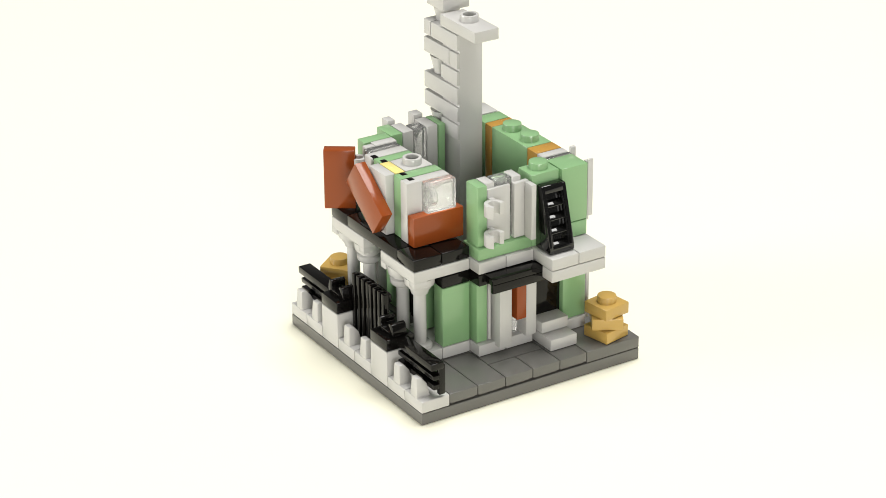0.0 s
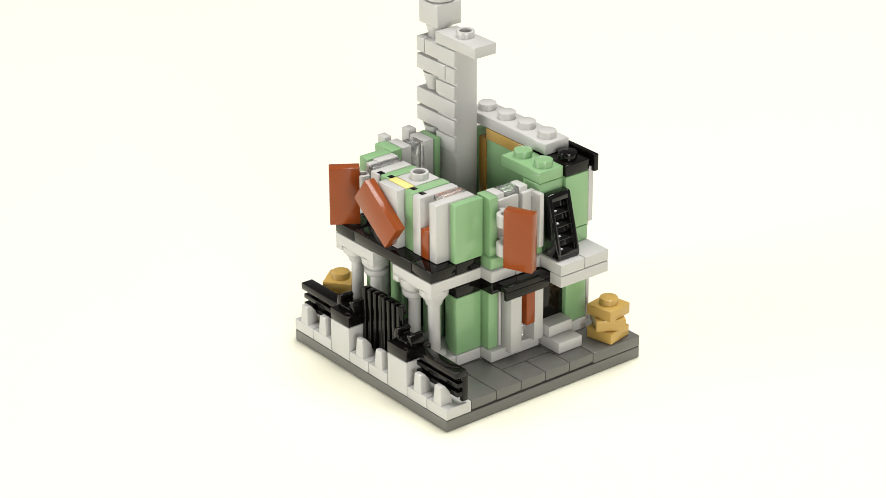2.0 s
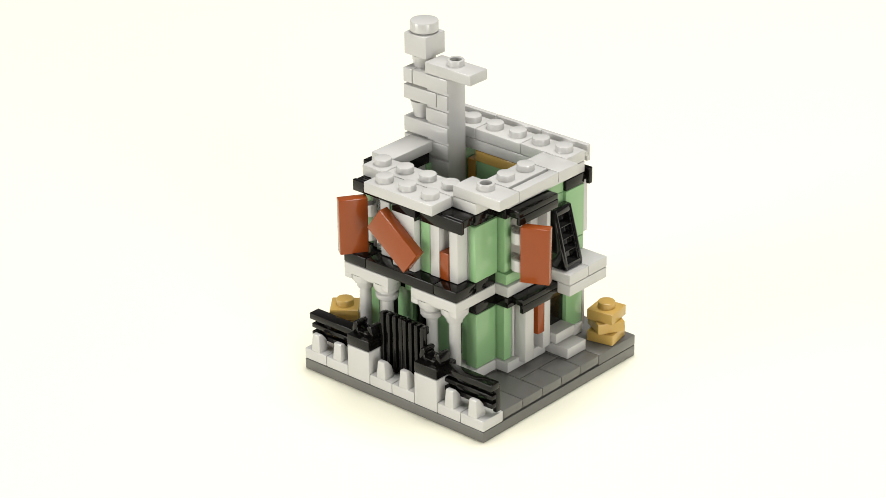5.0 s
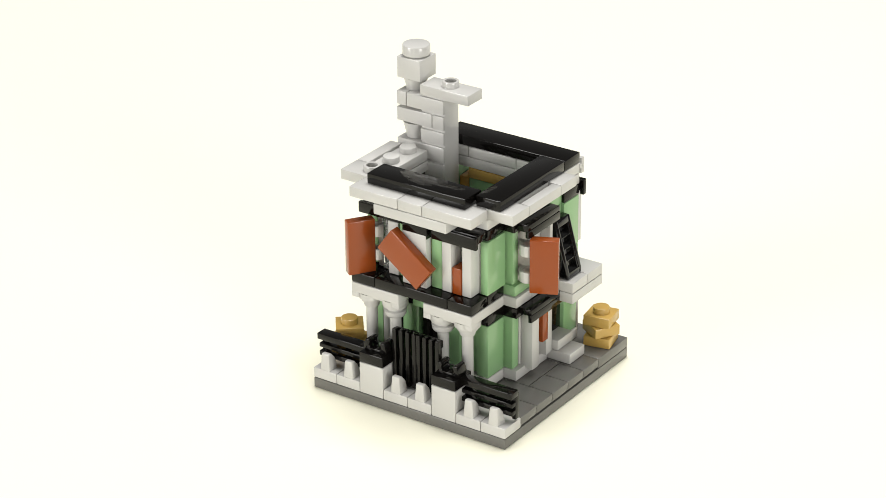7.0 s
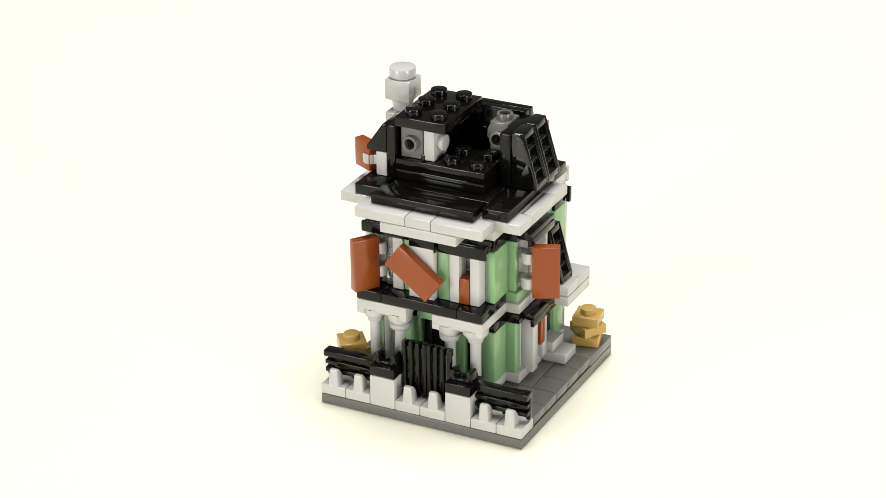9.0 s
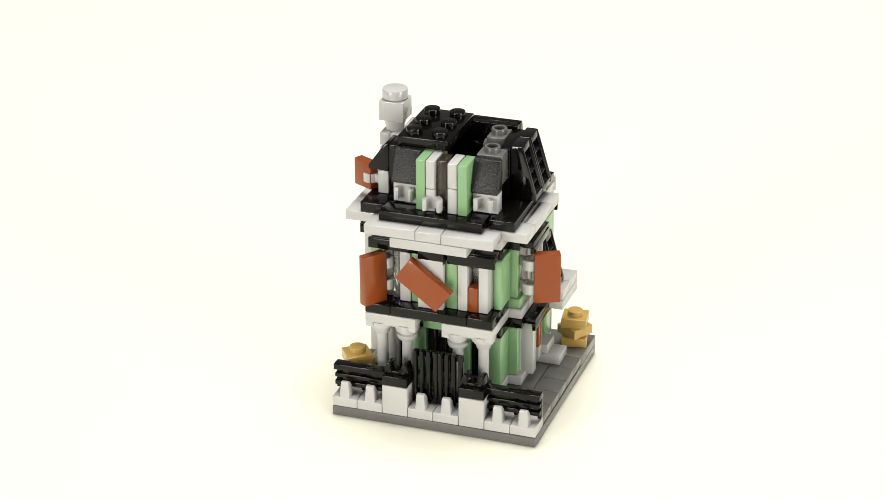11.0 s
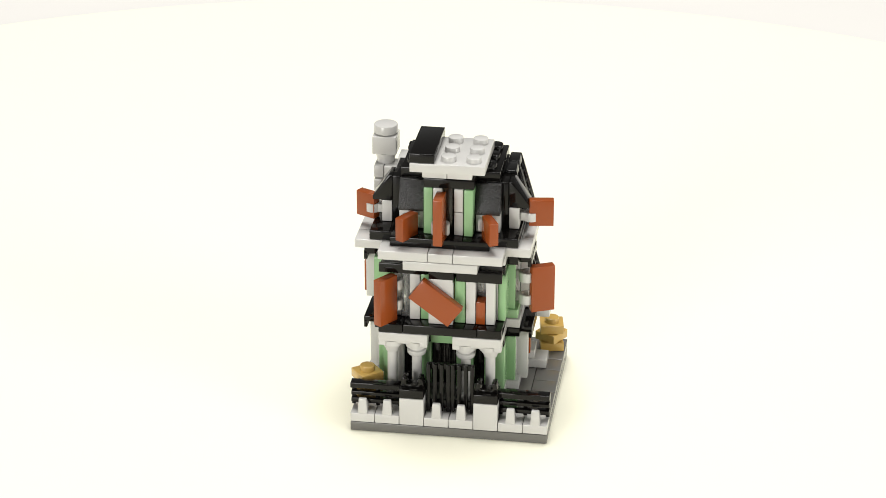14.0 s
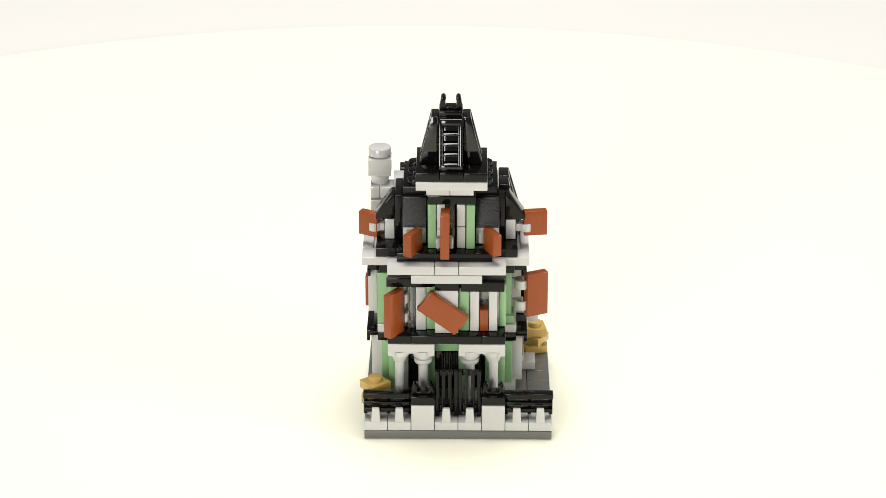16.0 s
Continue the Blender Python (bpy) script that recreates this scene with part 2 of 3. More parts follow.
for side in (0, 1):
    bm = bmesh.new()
    hinge = 3.03 if side == 0 else 4.97
    s = 1 if side == 0 else -1
    lo, hi = min(hinge, hinge + s * 0.96), max(hinge, hinge + s * 0.96)
    box(bm, lo, hi, 0.72, 0.84, 2.3, 3.2)
    box(bm, lo, hi, 0.72, 0.84, 6.6, 7.35)
    g = part("gate", bm, BLACK, house, "black barred gate standing ajar", origin=Vector((hinge * U, 0.66 * U, 0)))
    g.location, g.rotation_euler = (hinge * U, 0.66 * U, 0), (0, 0, radians(2 if side == 0 else -1.5))
    for k in range(4):
        bm = bmesh.new()
        box(bm, hinge + s * (0.08 + 0.265 * k) - 0.09, hinge + s * (0.08 + 0.265 * k) + 0.09, 0.52, 0.74, 2.1, 7.4)
        part("gate_bar", bm, BLACK, g, origin=Vector((hinge * U, 0.66 * U, 0)))

# ground storey: footing, porch, columns
for x0, x1, y0, y1 in ((3, 4, 1, 2), (4, 5, 1, 2), (1, 4, 2, 3)):
    brick("porch_plate", house, DARK, x0, x1, y0, y1, 2, 3, label="dark grey porch floor plate")
for x0, x1, y0, y1 in ((1, 3, 1, 2), (5, 6, 1, 2), (4, 6, 2, 3), (5.5, 6.5, 3, 4), (5.5, 6.5, 4, 5), (4.5, 6.5, 6, 7), (0.5, 1.5, 3, 5), (0.5, 4.5, 6, 7)):
    brick("footing_plate", house, LIGHT, x0, x1, y0, y1, 2, 3)


def column(x, y, inner):
    bm = bmesh.new()
    r = 1.62
    prof = [(3.0, 0), (3.0, 0.9), (2.6, 1.3), (r, 1.5), (r, 13.4 if inner else 14.6)]
    if inner:
        prof += [(2.1, 13.6), (2.7, 13.9), (3.1, 14.5), (3.2, 15.6), (2.9, 15.8), (2.5, 15.9), (2.5, 16.5), (3.5, 16.8), (3.7, 17.6), (3.8, 19.1)]
    else:
        prof += [(2.1, 14.7), (2.3, 15.4), (2.5, 16.2), (2.9, 16.35), (3.2, 17.2), (3.7, 17.4), (3.8, 19.1)]
    lathe(bm, (x, y, 3), prof, n=28)
    part("column", bm, LIGHT, house, "round light grey porch column")


for x, inner in ((1.5, False), (2.5, True), (4.5, True), (5.5, False)):
    column(x, 1.5, inner)
for x0 in (1, 4):
    def steps(bm, x0=x0):
        for e in (x0, x0 + 1.68):
            box(bm, e, e + 0.32, 1.0, 1.5, 8.55, 9.1)
        box(bm, x0 + 0.3, x0 + 1.7, 1.1, 1.6, 8.72, 9.1)
    brick("balcony_slab", house, LIGHT, x0, x0 + 2, 1, 3, 9, 10, extra=steps)
for x0, x1, y0, y1 in ((1, 2, 1, 2), (2, 5, 1, 2), (5, 6, 1, 2), (5, 6, 2, 3), (1, 2, 2, 3)):
    brick("balcony_tile", house, BLACK, x0, x1, y0, y1, 10, 11, label="glossy black balcony tile")

# ground storey walls
for x0, x1 in ((1.0, 1.45), (1.45, 1.85), (2.3, 3.0), (4.0, 4.7), (5.15, 5.5)):
    brick("wall_block", house, GREEN if x0 not in (1.45,) else LIGHT, x0, x1, 2.2, 3, 3, 8)
brick("corner_wall_block", house, GREEN, 5.5, 6, 2.0, 3, 3, 8, label="sand green wall block")
brick("porch_window", house, BLACK, 4.7, 5.15, 2.5, 3, 3, 8)
brick("porch_window", house, BLACK, 1.85, 2.3, 2.5, 3, 3, 8)


def door_bars(bm):
    for x in (3.23, 3.63):
        box(bm, x, x + 0.15, 2.28, 2.5, 3.1, 8.0)


brick("front_door", house, BLACK, 3, 4, 2.4, 3, 3, 8, label="black front door with bars", extra=door_bars)
brick("door_lintel", house, GREEN, 3, 4, 1.8, 3, 8.2, 10)
brick("wall_band", house, BLACK, 4, 6, 2, 3, 8, 9, label="black band plate")
brick("wall_band", house, BLACK, 1, 3, 2, 3, 8, 9, label="black band plate")

for mirror in (False, True):
    def X(a, b):
        return (7 - b, 7 - a) if mirror else (a, b)
    # ground storey bay
    brick("bay_block", house, GREEN, *X(5.6, 6.33), 3.02, 3.42, 3, 8)
    brick("bay_backing", house, LIGHT, *X(5.6, 6.1), 3.42, 5, 3, 8)
    brick("window_panel", house, LIGHT, *X(6.1, 6.34), 3.44, 3.56, 3, 8)
    brick("window_panel", house, LIGHT, *X(6.1, 6.78), 3.58, 4.04, 2.6, 8)
    brick("window_panel", house, LIGHT, *X(6.1, 6.7), 4.6, 5.0, 2.9, 8)
    brick("window_clear", house, CLEAR, *X(6.1, 6.3), 4.1, 4.56, 3, 4.7)
    brick("window_board", house, RUST, *X(6.12, 6.82), 4.18, 4.55, 4.7, 8.2, label="rust brown tile in the window")
    brick("bay_band", house, BLACK, *X(5.5, 6.5), 3, 5, 8, 9)

    def rail(bm):
        x0, x1 = X(6.46, 6.98)
        box(bm, x0, x1, 3.2, 5.3, 8.35, 9)
        x0, x1 = X(6.82, 6.98)
        box(bm, x0, x1, 3.2, 5.3, 7.7, 8.6)
    bm = bmesh.new()
    rail(bm)
    part("window_awning", bm, BLACK, house, "black rail plate over the window")
    for y in (3, 4):
        brick("storey_plate", house, LIGHT, *X(5.5, 6.5), y, y + 1, 9, 10)

# side door, steps, awning, rear right wall
brick("side_door", house, BLACK, 5.6, 6.33, 5.1, 6.12, 3, 8, label="black recessed side door")
brick("wall_block", house, GREEN, 5.6, 6.45, 6.13, 7, 3, 8)
brick("wall_block", house, GREEN, 5.6, 6.4, 5.0, 5.1, 3, 8)
brick("wall_block", house, GREEN, 0.5, 1.4, 6, 7, 3, 8)
brick("wall_block", house, LIGHT, 0.8, 1.4, 5, 6, 3, 8)
brick("back_wall", house, GREEN, 1.4, 5.6, 6.2, 7, 3, 9)
brick("corner_trim", house, LIGHT, 6.1, 6.45, 7, 7.15, 2.6, 8)
brick("step", house, LIGHT, 5.8, 7.4, 5.05, 6.05, 2, 3, label="light grey step")
brick("step", house, LIGHT, 5.8, 6.9, 5.05, 6.05, 3, 4, label="light grey step")
brick("awning_plate", house, LIGHT, 5.5, 7.5, 5, 7, 8, 9)
brick("awning_tile", house, LIGHT, 5.5, 7.5, 5, 6, 9, 10)
brick("awning_tile", house, LIGHT, 5.5, 7.5, 6, 7, 9, 10)

# upper storey, front wall


def c_clip(bm, x, y, z0, z1, mouth, r=0.36, w=0.15):
    """An open ring that holds a bar; mouth: the way it opens, in degrees."""
    arc = [radians(mouth + 55 + 25 * k) for k in range(11)]
    pts = [(x + r * math.cos(a), y + r * math.sin(a)) for a in arc] + [(x + (r - w) * math.cos(a), y + (r - w) * math.sin(a)) for a in arc[::-1]]
    prism(bm, pts, "z", z0, z1, 0.00012)


def clear_brick(name, parent, x0, x1, y0, y1, z0, z1, drum=True):
    """A hollow clear brick: walls, a cavity and the tubes inside it."""
    bm = bmesh.new()
    box(bm, x0, x1, y0, y1, z0, z1, 0.0003)
    box(bm, x0 + 0.1, x1 - 0.1, y0 + 0.1, y1 - 0.1, z0 + 0.3, z1 - 0.3, 0.0002)
    if drum:
        lathe(bm, ((x0 + x1) / 2, y0 + 0.13, (z0 + z1) / 2), [(2.2, 0), (2.2, 1.6), (1.7, 1.6), (1.7, 0.2), (0, 0.2)], "y")
    return part(name, bm, CLEAR, parent, "clear transparent brick")


brick("wall_block", house, GREEN, 1.0, 1.45, 2.0, 3, 11, 16)
brick("wall_block", house, LIGHT, 1.45, 1.8, 2.2, 3, 11, 16)
clear_brick("window_clear", house, 1.82, 2.18, 1.75, 2.9, 11, 16, False)


def front_clips(bm):
    for z in (12.0, 14.2):
        c_clip(bm, 1.66, 1.68, z, z + 1.0, 235, 0.24, 0.11)


brick("clip_plate", house, LIGHT, 1.56, 1.8, 1.85, 2.2, 11, 16, label="light grey plate with two clips", extra=front_clips)
brick("wall_block", house, LIGHT, 2.19, 2.63, 1.56, 2.9, 11, 16)
brick("wall_block", house, GREEN, 2.63, 3.04, 1.62, 2.9, 11, 16)
brick("centre_panel", house, LIGHT, 3.0, 4.0, 1.24, 1.6, 11, 16, label="light grey projecting wall panel")
brick("yellow_plate", house, YELLOW, 3.04, 4.0, 1.6, 1.95, 11, 16.0, label="yellow plate between the wall blocks")
brick("jumper_brick", house, LIGHT, 3.05, 4.01, 1.95, 2.95, 11, 16, hollow=((3.58, 2.45),))
brick("wall_block", house, GREEN, 4.02, 4.47, 1.5, 3, 11, 16)
brick("wall_block", house, LIGHT, 4.48, 4.88, 1.46, 3, 11, 16)
for x, y in ((2.52, 1.73), (2.98, 1.8), (4.15, 1.79), (4.6, 1.77)):
    brick("joint_gap", house, BLACK, x - 0.12, x + 0.12, y - 0.11, y + 0.11, 15.8, 16.03)
bm = bmesh.new()
box(bm, 0, 1.0, -0.2, 0.2, 0, 5.0)
shut = part("shutter", bm, RUST, house, "rust brown smooth tile as an open shutter")
shut.matrix_basis = Matrix.Translation((1.0 * U, 0.79 * U, 10.9 * PL)) @ pose(0, 0, 0, 0, 0, 55.5)
bm = bmesh.new()
box(bm, -1.0, 1.0, -0.2, 0.2, -1.27, 1.27)
board = part("loose_board", bm, RUST, house, "rust brown smooth tile hanging askew")
board.matrix_basis = Matrix.Translation((3.34 * U, 1.04 * U, 13.72 * PL)) @ pose(0, 0, 0, 0, 36.4, 0)

# upper storey, right bay and rear right
brick("bay_plate", house, GREEN, 5.5, 6.4, 3.05, 5, 10, 11)
brick("bay_block", house, GREEN, 5.6, 6.28, 3.1, 3.45, 11, 16)
brick("bay_panel", house, LIGHT, 5.6, 6.15, 3.45, 3.8, 11, 16)
clear_brick("window_clear", house, 5.62, 6.12, 3.82, 4.45, 11, 16, False)


def side_clips(bm):
    for z in (11.5, 13.95):
        box(bm, 6.15, 6.5, 3.47, 3.66, z, z + 1.0)
        c_clip(bm, 6.7, 3.42, z, z + 1.0, 20, 0.32, 0.14)


brick("clip_plate", house, LIGHT, 6.12, 6.26, 3.46, 4.3, 11, 15.6, label="light grey plate with two clips", extra=side_clips)
brick("bay_panel", house, LIGHT, 5.6, 6.15, 4.45, 4.75, 11, 16)
brick("rail_panel", house, LIGHT, 6.1, 6.3, 4.4, 4.95, 11, 15.6)
brick("rail_panel", house, LIGHT, 6.3, 6.72, 4.75, 4.95, 11, 15.6)
brick("wall_block", house, GREEN, 5.6, 6.4, 4.98, 5.98, 10, 16, studs=((5.95, 5.5),))
brick("wall_block", house, GREEN, 5.6, 6.5, 6.0, 6.98, 11.3, 16)
brick("wall_block", house, GREEN, 5.6, 6.5, 6.0, 6.98, 10, 11.3)


def grille_slope(bm, x, y, z, width=1.0, height=6.0, base=0.8, top=0.28):
    """A louvred slope that faces +x, its back at x: a rounded frame round a recess."""
    e, lip = 0.14, 0.5
    slope = (top - base) / (height - lip)

    def face(h):
        return x + (base if h < lip else base + slope * (h - lip))

    def wedge(h0, h1, back, a, b, bev):
        knee = [(face(lip) - back, z + lip)] if h0 < lip < h1 else []
        prism(bm, [(x, z + h0), (face(h0) - back, z + h0)] + knee + [(face(h1) - back, z + h1), (x, z + h1)], "y", a, b, bev)

    wedge(0.06, height - 0.06, 0.22, y + 0.06, y + width - 0.06, 0.0001)
    for a, b in ((y, y + e), (y + width - e, y + width)):
        wedge(0, height, 0, a, b, 0.0004)
    for a, b in ((y + e - 0.02, y + e + 0.05), (y + width - e - 0.05, y + width - e + 0.02)):
        wedge(0.2, height - 0.2, 0.05, a, b, 0.00018)
    for h0, h1 in ((0, 0.55), (height - 0.62, height)):
        wedge(h0, h1, 0.015, y + 0.03, y + width - 0.03, 0.0003)


def louvre_tread(k, x, y, z, width=1.0, height=6.0, base=0.8, top=0.28):
    """Tread k of four in the recess of a louvred slope."""
    def build(bm):
        h = 0.78 + (height - 1.17) / 4 * k
        f = x + base + (top - base) / (height - 0.5) * (h - 0.5)
        prism(bm, [(f - 0.30, z + h - 0.30), (f - 0.03, z + h - 0.30), (f - 0.02, z + h - 0.20), (f - 0.26, z + h + 0.16), (f - 0.30, z + h + 0.16)], "y", y + 0.15, y + width - 0.15, 0.00008)
    return build


bm = bmesh.new()
grille_slope(bm, 6.42, 5.1, 10.02, 0.9, 5.2, 0.82, 0.3)
louvre = part("louvred_slope", bm, GLOSS, house, "glossy black louvred slope piece")
for k in range(4):
    bm = bmesh.new()
    louvre_tread(k, 6.42, 5.1, 10.02, 0.9, 5.2, 0.82, 0.3)(bm)
    part("tread", bm, GLOSS, louvre)
brick("corner_trim", house, LIGHT, 6.2, 6.4, 7.0, 7.12, 11, 16)
brick("corner_trim", house, LIGHT, 6.36, 6.46, 7.0, 7.22, 11.4, 16.2)
brick("corner_trim", house, LIGHT, 5.4, 5.55, 7.0, 7.2, 11, 16.4)
clear_brick("window_clear", house, 5.42, 5.6, 6.1, 7.0, 11, 16, False)
brick("wall_block", house, LIGHT, 5.05, 5.4, 6.05, 7, 10, 16)
brick("ochre_plate", house, ORANGE, 4.5, 5.05, 6.05, 7, 10, 16)
brick("back_wall", house, GREEN, 2.5, 4.5, 6.05, 7, 10, 16, studs=((3.0, 6.5), (4.0, 6.5)))
brick("ochre_plate", house, ORANGE, 2.1, 2.5, 6.05, 7, 10, 16)
brick("wall_block", house, GREEN, 1.5, 2.1, 6.05, 7, 10, 16)

# upper storey, left side
brick("wall_block", house, GREEN, 0.5, 1.4, 3.0, 3.45, 10, 16)
brick("bay_panel", house, LIGHT, 0.6, 1.4, 3.45, 3.85, 10, 16)
brick("bay_panel", house, LIGHT, 0.6, 0.84, 3.86, 4.34, 10, 15.6)
clear_brick("window_clear", house, 0.85, 1.4, 3.85, 4.35, 10, 16, False)
brick("bay_panel", house, LIGHT, 0.6, 1.4, 4.35, 4.75, 10, 16)
brick("wall_block", house, GREEN, 0.6, 1.45, 4.75, 5.0, 10, 16)
brick("wall_block", house, LIGHT, 0.6, 1.45, 6.0, 7.0, 10, 16)
brick("rail_panel", house, LIGHT, 0.1, 0.5, 3.42, 3.72, 11, 16.2)
brick("rail_panel", house, LIGHT, 0.1, 0.5, 4.4, 4.75, 11, 16.2)
brick("side_shutter", house, RUST, -0.04, 0.2, 3.78, 4.36, 11.2, 14.6, label="rust brown tile as a side shutter")

# chimney
CX = 0.18
brick("chimney_core", house, LIGHT, CX + 1.0, CX + 2, 5.06, 5.94, 3, 24)
brick("chimney_core", house, LIGHT, CX + 0.1, CX + 1, 4.98, 5.92, 3, 15)
for x0, x1, z0, z1 in ((0, 0.42, 22.5, 24), (0.42, 2.0, 22.5, 24), (0, 1.5, 21, 22.5), (1.5, 2.0, 21, 22.5), (1.0, 2.0, 19.6, 21),
                       (0, 2.0, 18, 19.6), (0, 2.0, 16.5, 18), (1.0, 2.0, 15, 16.5)):
    brick("chimney_brick", house, LIGHT, CX + x0 + 0.004, CX + x1 - 0.004, 4.98, 5.9 if x0 < 0.9 else 5.12, z0 + 0.09, z1 - 0.09, label="light grey masonry brick")
for z in (19.6, 15):
    bm = bmesh.new()
    lathe(bm, (CX + 0.5, 5.44, z), [(2.6, -0.2), (2.8, 1.2), (3.6, 4.4)], n=24)
    part("chimney_cone", bm, LIGHT, house, "light grey round cone piece")
brick("chimney_arm", house, LIGHT, CX + 1, CX + 3.04, 4.97, 5.87, 24, 25, hollow=((CX + 2, 5.44),))
bm = bmesh.new()
lathe(bm, (CX + 0.41, 5.62, 23.9), [(2.9, -0.2), (2.9, 0.8), (3.5, 3.2)], n=24)
part("chimney_cone", bm, LIGHT, house, "light grey round cone piece")
brick("chimney_block", house, LIGHT, CX - 0.09, CX + 0.91, 5.16, 6.16, 24.9, 26.9)
bm = bmesh.new()
lathe(bm, (CX + 0.41, 5.66, 26.9), [(3.0, 0), (3.0, 0.3), (3.9, 0.4), (3.9, 2.9), (3.75, 3.15), (3.4, 3.25), (0, 3.25)], n=32)
part("chimney_cap", bm, LIGHT, house, "light grey round tile")

# tan rocks on the base
for cx, cy, angles in ((7.38, 7.15, (12, -30, 9)), (0.45, 1.58, (20, -10, 38))):
    rock = tagged(new("rock_stack"), "stack of twisted tan plates on the base corner", "toy rocks", "tan rock stacks")
    rock.location = (cx * U, cy * U, 2 * PL)
    for k, a in enumerate(angles):
        bm = bmesh.new()
        box(bm, -0.5, 0.5, -0.5, 0.5, 0, 1)
        stud(bm, 0, 0, 1)
        p = part("rock_plate", bm, GOLD, rock)
        p.location, p.rotation_euler = (0, 0, k * PL), (0, 0, radians(a))

# ---- pieces that join the house one by one ----
ARRIVALS = []
ROOF = 0.13  # the roof storey sits a little off the grid, towards the door side


def arrive(t, name, label, category, *pieces):
    """A piece, or a few joined ones, that comes to the house at t seconds. pieces: (name, material, builder)."""
    root = new(name)
    low, high = Vector((9, 9, 9)), Vector((-9, -9, -9))
    made = []
    for n, material, build in pieces:
        bm = bmesh.new()
        build(bm)
        for v in bm.verts:
            for k in range(3):
                low[k], high[k] = min(low[k], v.co[k]), max(high[k], v.co[k])
        made.append((n, material, bm))
    if t >= 7.3:
        shift = Vector((ROOF * U, 0, 0))
        for n, material, bm in made:
            bmesh.ops.translate(bm, verts=bm.verts[:], vec=shift)
        low, high = low + shift, high + shift
    origin = Vector(((low.x + high.x) / 2, (low.y + high.y) / 2, low.z))
    if len(made) == 1:
        bpy.data.objects.remove(root)
        root = new(name, mesh_of(name, made[0][2], made[0][1], origin))
    else:
        for n, material, bm in made:
            part(n, bm, material, root, origin=origin)
    root.location = origin
    tagged(root, label, category, "loose house pieces")
    ARRIVALS.append((t, root, origin))
    return root


def blk(*a, studs=(), hollow=(), mark=False):
    def build(bm):
        box(bm, *a)
        for x, y in studs:
            stud(bm, x, y, a[5], mark=mark)
        for x, y in hollow:
            stud(bm, x, y, a[5], hollow=True)
    return build


def many(*builds):
    def build(bm):
        for b in builds:
            b(bm)
    return build


# balcony corner: what stands there at the start
brick("window_board", house, RUST, 4.89, 5.27, 1.46, 3.25, 11, 13.5, label="rust brown tile lying on its edge")
clear_brick("clear_brick", house, 4.89, 5.27, 1.95, 3.0, 13.5, 16)

# front corner
arrive(0.42, "wall_panel", "light grey plate standing on its edge", "toy brick",
       ("panel", LIGHT, many(blk(5.28, 5.66, 1.48, 3.0, 11, 16), lambda bm: (stud(bm, 5.62, 2.45, 12.3, "x"), stud(bm, 5.62, 2.45, 14.8, "x")))))
arrive(0.62, "wall_tile", "sand green smooth tile standing on its edge", "toy brick",
       ("tile", GREEN, many(blk(5.72, 6.04, 1.93, 3.04, 11, 16))), ("rim", LIGHT, blk(5.66, 5.72, 1.95, 3.0, 11, 16)))


def hung(x, y, z, length, angle, z1, thick=0.4):
    """A tile on its edge that leaves (x, y) under an angle."""
    def build(bm):
        mid = Vector((x + math.cos(radians(angle)) * length / 2, y + math.sin(radians(angle)) * length / 2, 0))
        box(bm, mid.x - length / 2, mid.x + length / 2, mid.y - thick / 2, mid.y + thick / 2, z, z1, 0.00022, pose(0, 0, 0, 0, 0, angle))
    return build


arrive(0.84, "shutter", "rust brown smooth tile as an open shutter", "toy shutter", ("tile", RUST, hung(6.87, 3.24, 10.75, 1.0, 25, 15.75)))

# storey top, back and right
arrive(1.12, "wall_plate", "tan plate with two studs", "toy plate", ("plate", GOLD, blk(2.5, 4.5, 6, 7, 16, 17, studs=((3.0, 6.5), (4.0, 6.5)))))


def rail_plate(x0, x1, y0, y1, z, studs, rail):
    return many(blk(x0, x1, y0, y1, z, z + 1, studs=studs, mark=True), blk(*rail))


arrive(1.32, "rail_plate", "black plate with a rail along its edge", "toy plate",
       ("plate", BLACK, rail_plate(4.5, 6.5, 6, 7, 16, ((5.0, 6.5), (6.0, 6.5)), (4.5, 6.6, 7.1, 7.3, 15.8, 17.3))))
arrive(1.62, "long_plate", "light grey plate with four studs", "toy plate",
       ("plate", LIGHT, blk(1.5, 5.5, 6, 7, 17, 18, studs=[(2 + k, 6.5) for k in range(4)])))
arrive(1.86, "corner_plate", "sand green plate with two studs", "toy plate",
       ("plate", GREEN, blk(4.5, 6.42, 5, 5.98, 16, 17, studs=((5, 5.5), (6, 5.5)))))
arrive(2.10, "window_awning", "black rail plate over the bay window", "toy plate",
       ("plate", BLACK, many(blk(5.5, 6.4, 3, 4.98, 16, 17), blk(6.4, 6.9, 3.1, 5.1, 16.25, 17), blk(6.75, 6.92, 3.1, 5.1, 15.7, 16.5))))
arrive(2.18, "long_plate", "light grey plate with four studs", "toy plate",
       ("plate", LIGHT, blk(5.5, 6.5, 3, 7, 17, 18, studs=[(6, 3.5 + k) for k in range(4)])))
arrive(2.42, "corner_plate", "black plate with a front rail", "toy plate",
       ("plate", BLACK, many(blk(4, 6, 2, 3, 16, 17, studs=((4.5, 2.5), (5.5, 2.5)), mark=True), blk(4.1, 5.95, 1.45, 2, 16.2, 17), blk(4.1, 5.95, 1.35, 1.52, 15.7, 16.9))))
arrive(2.64, "corner_plate", "light grey single plate with one stud", "toy plate",
       ("plate", LIGHT, blk(5, 6, 2, 3, 17, 18, studs=((5.5, 2.5),))))
arrive(2.82, "front_lintel", "black plate above the front windows", "toy plate",
       ("plate", BLACK, many(blk(1.0, 4.0, 1.9, 3, 16, 17), blk(3.0, 4.03, 1.25, 1.9, 15.6, 17))))
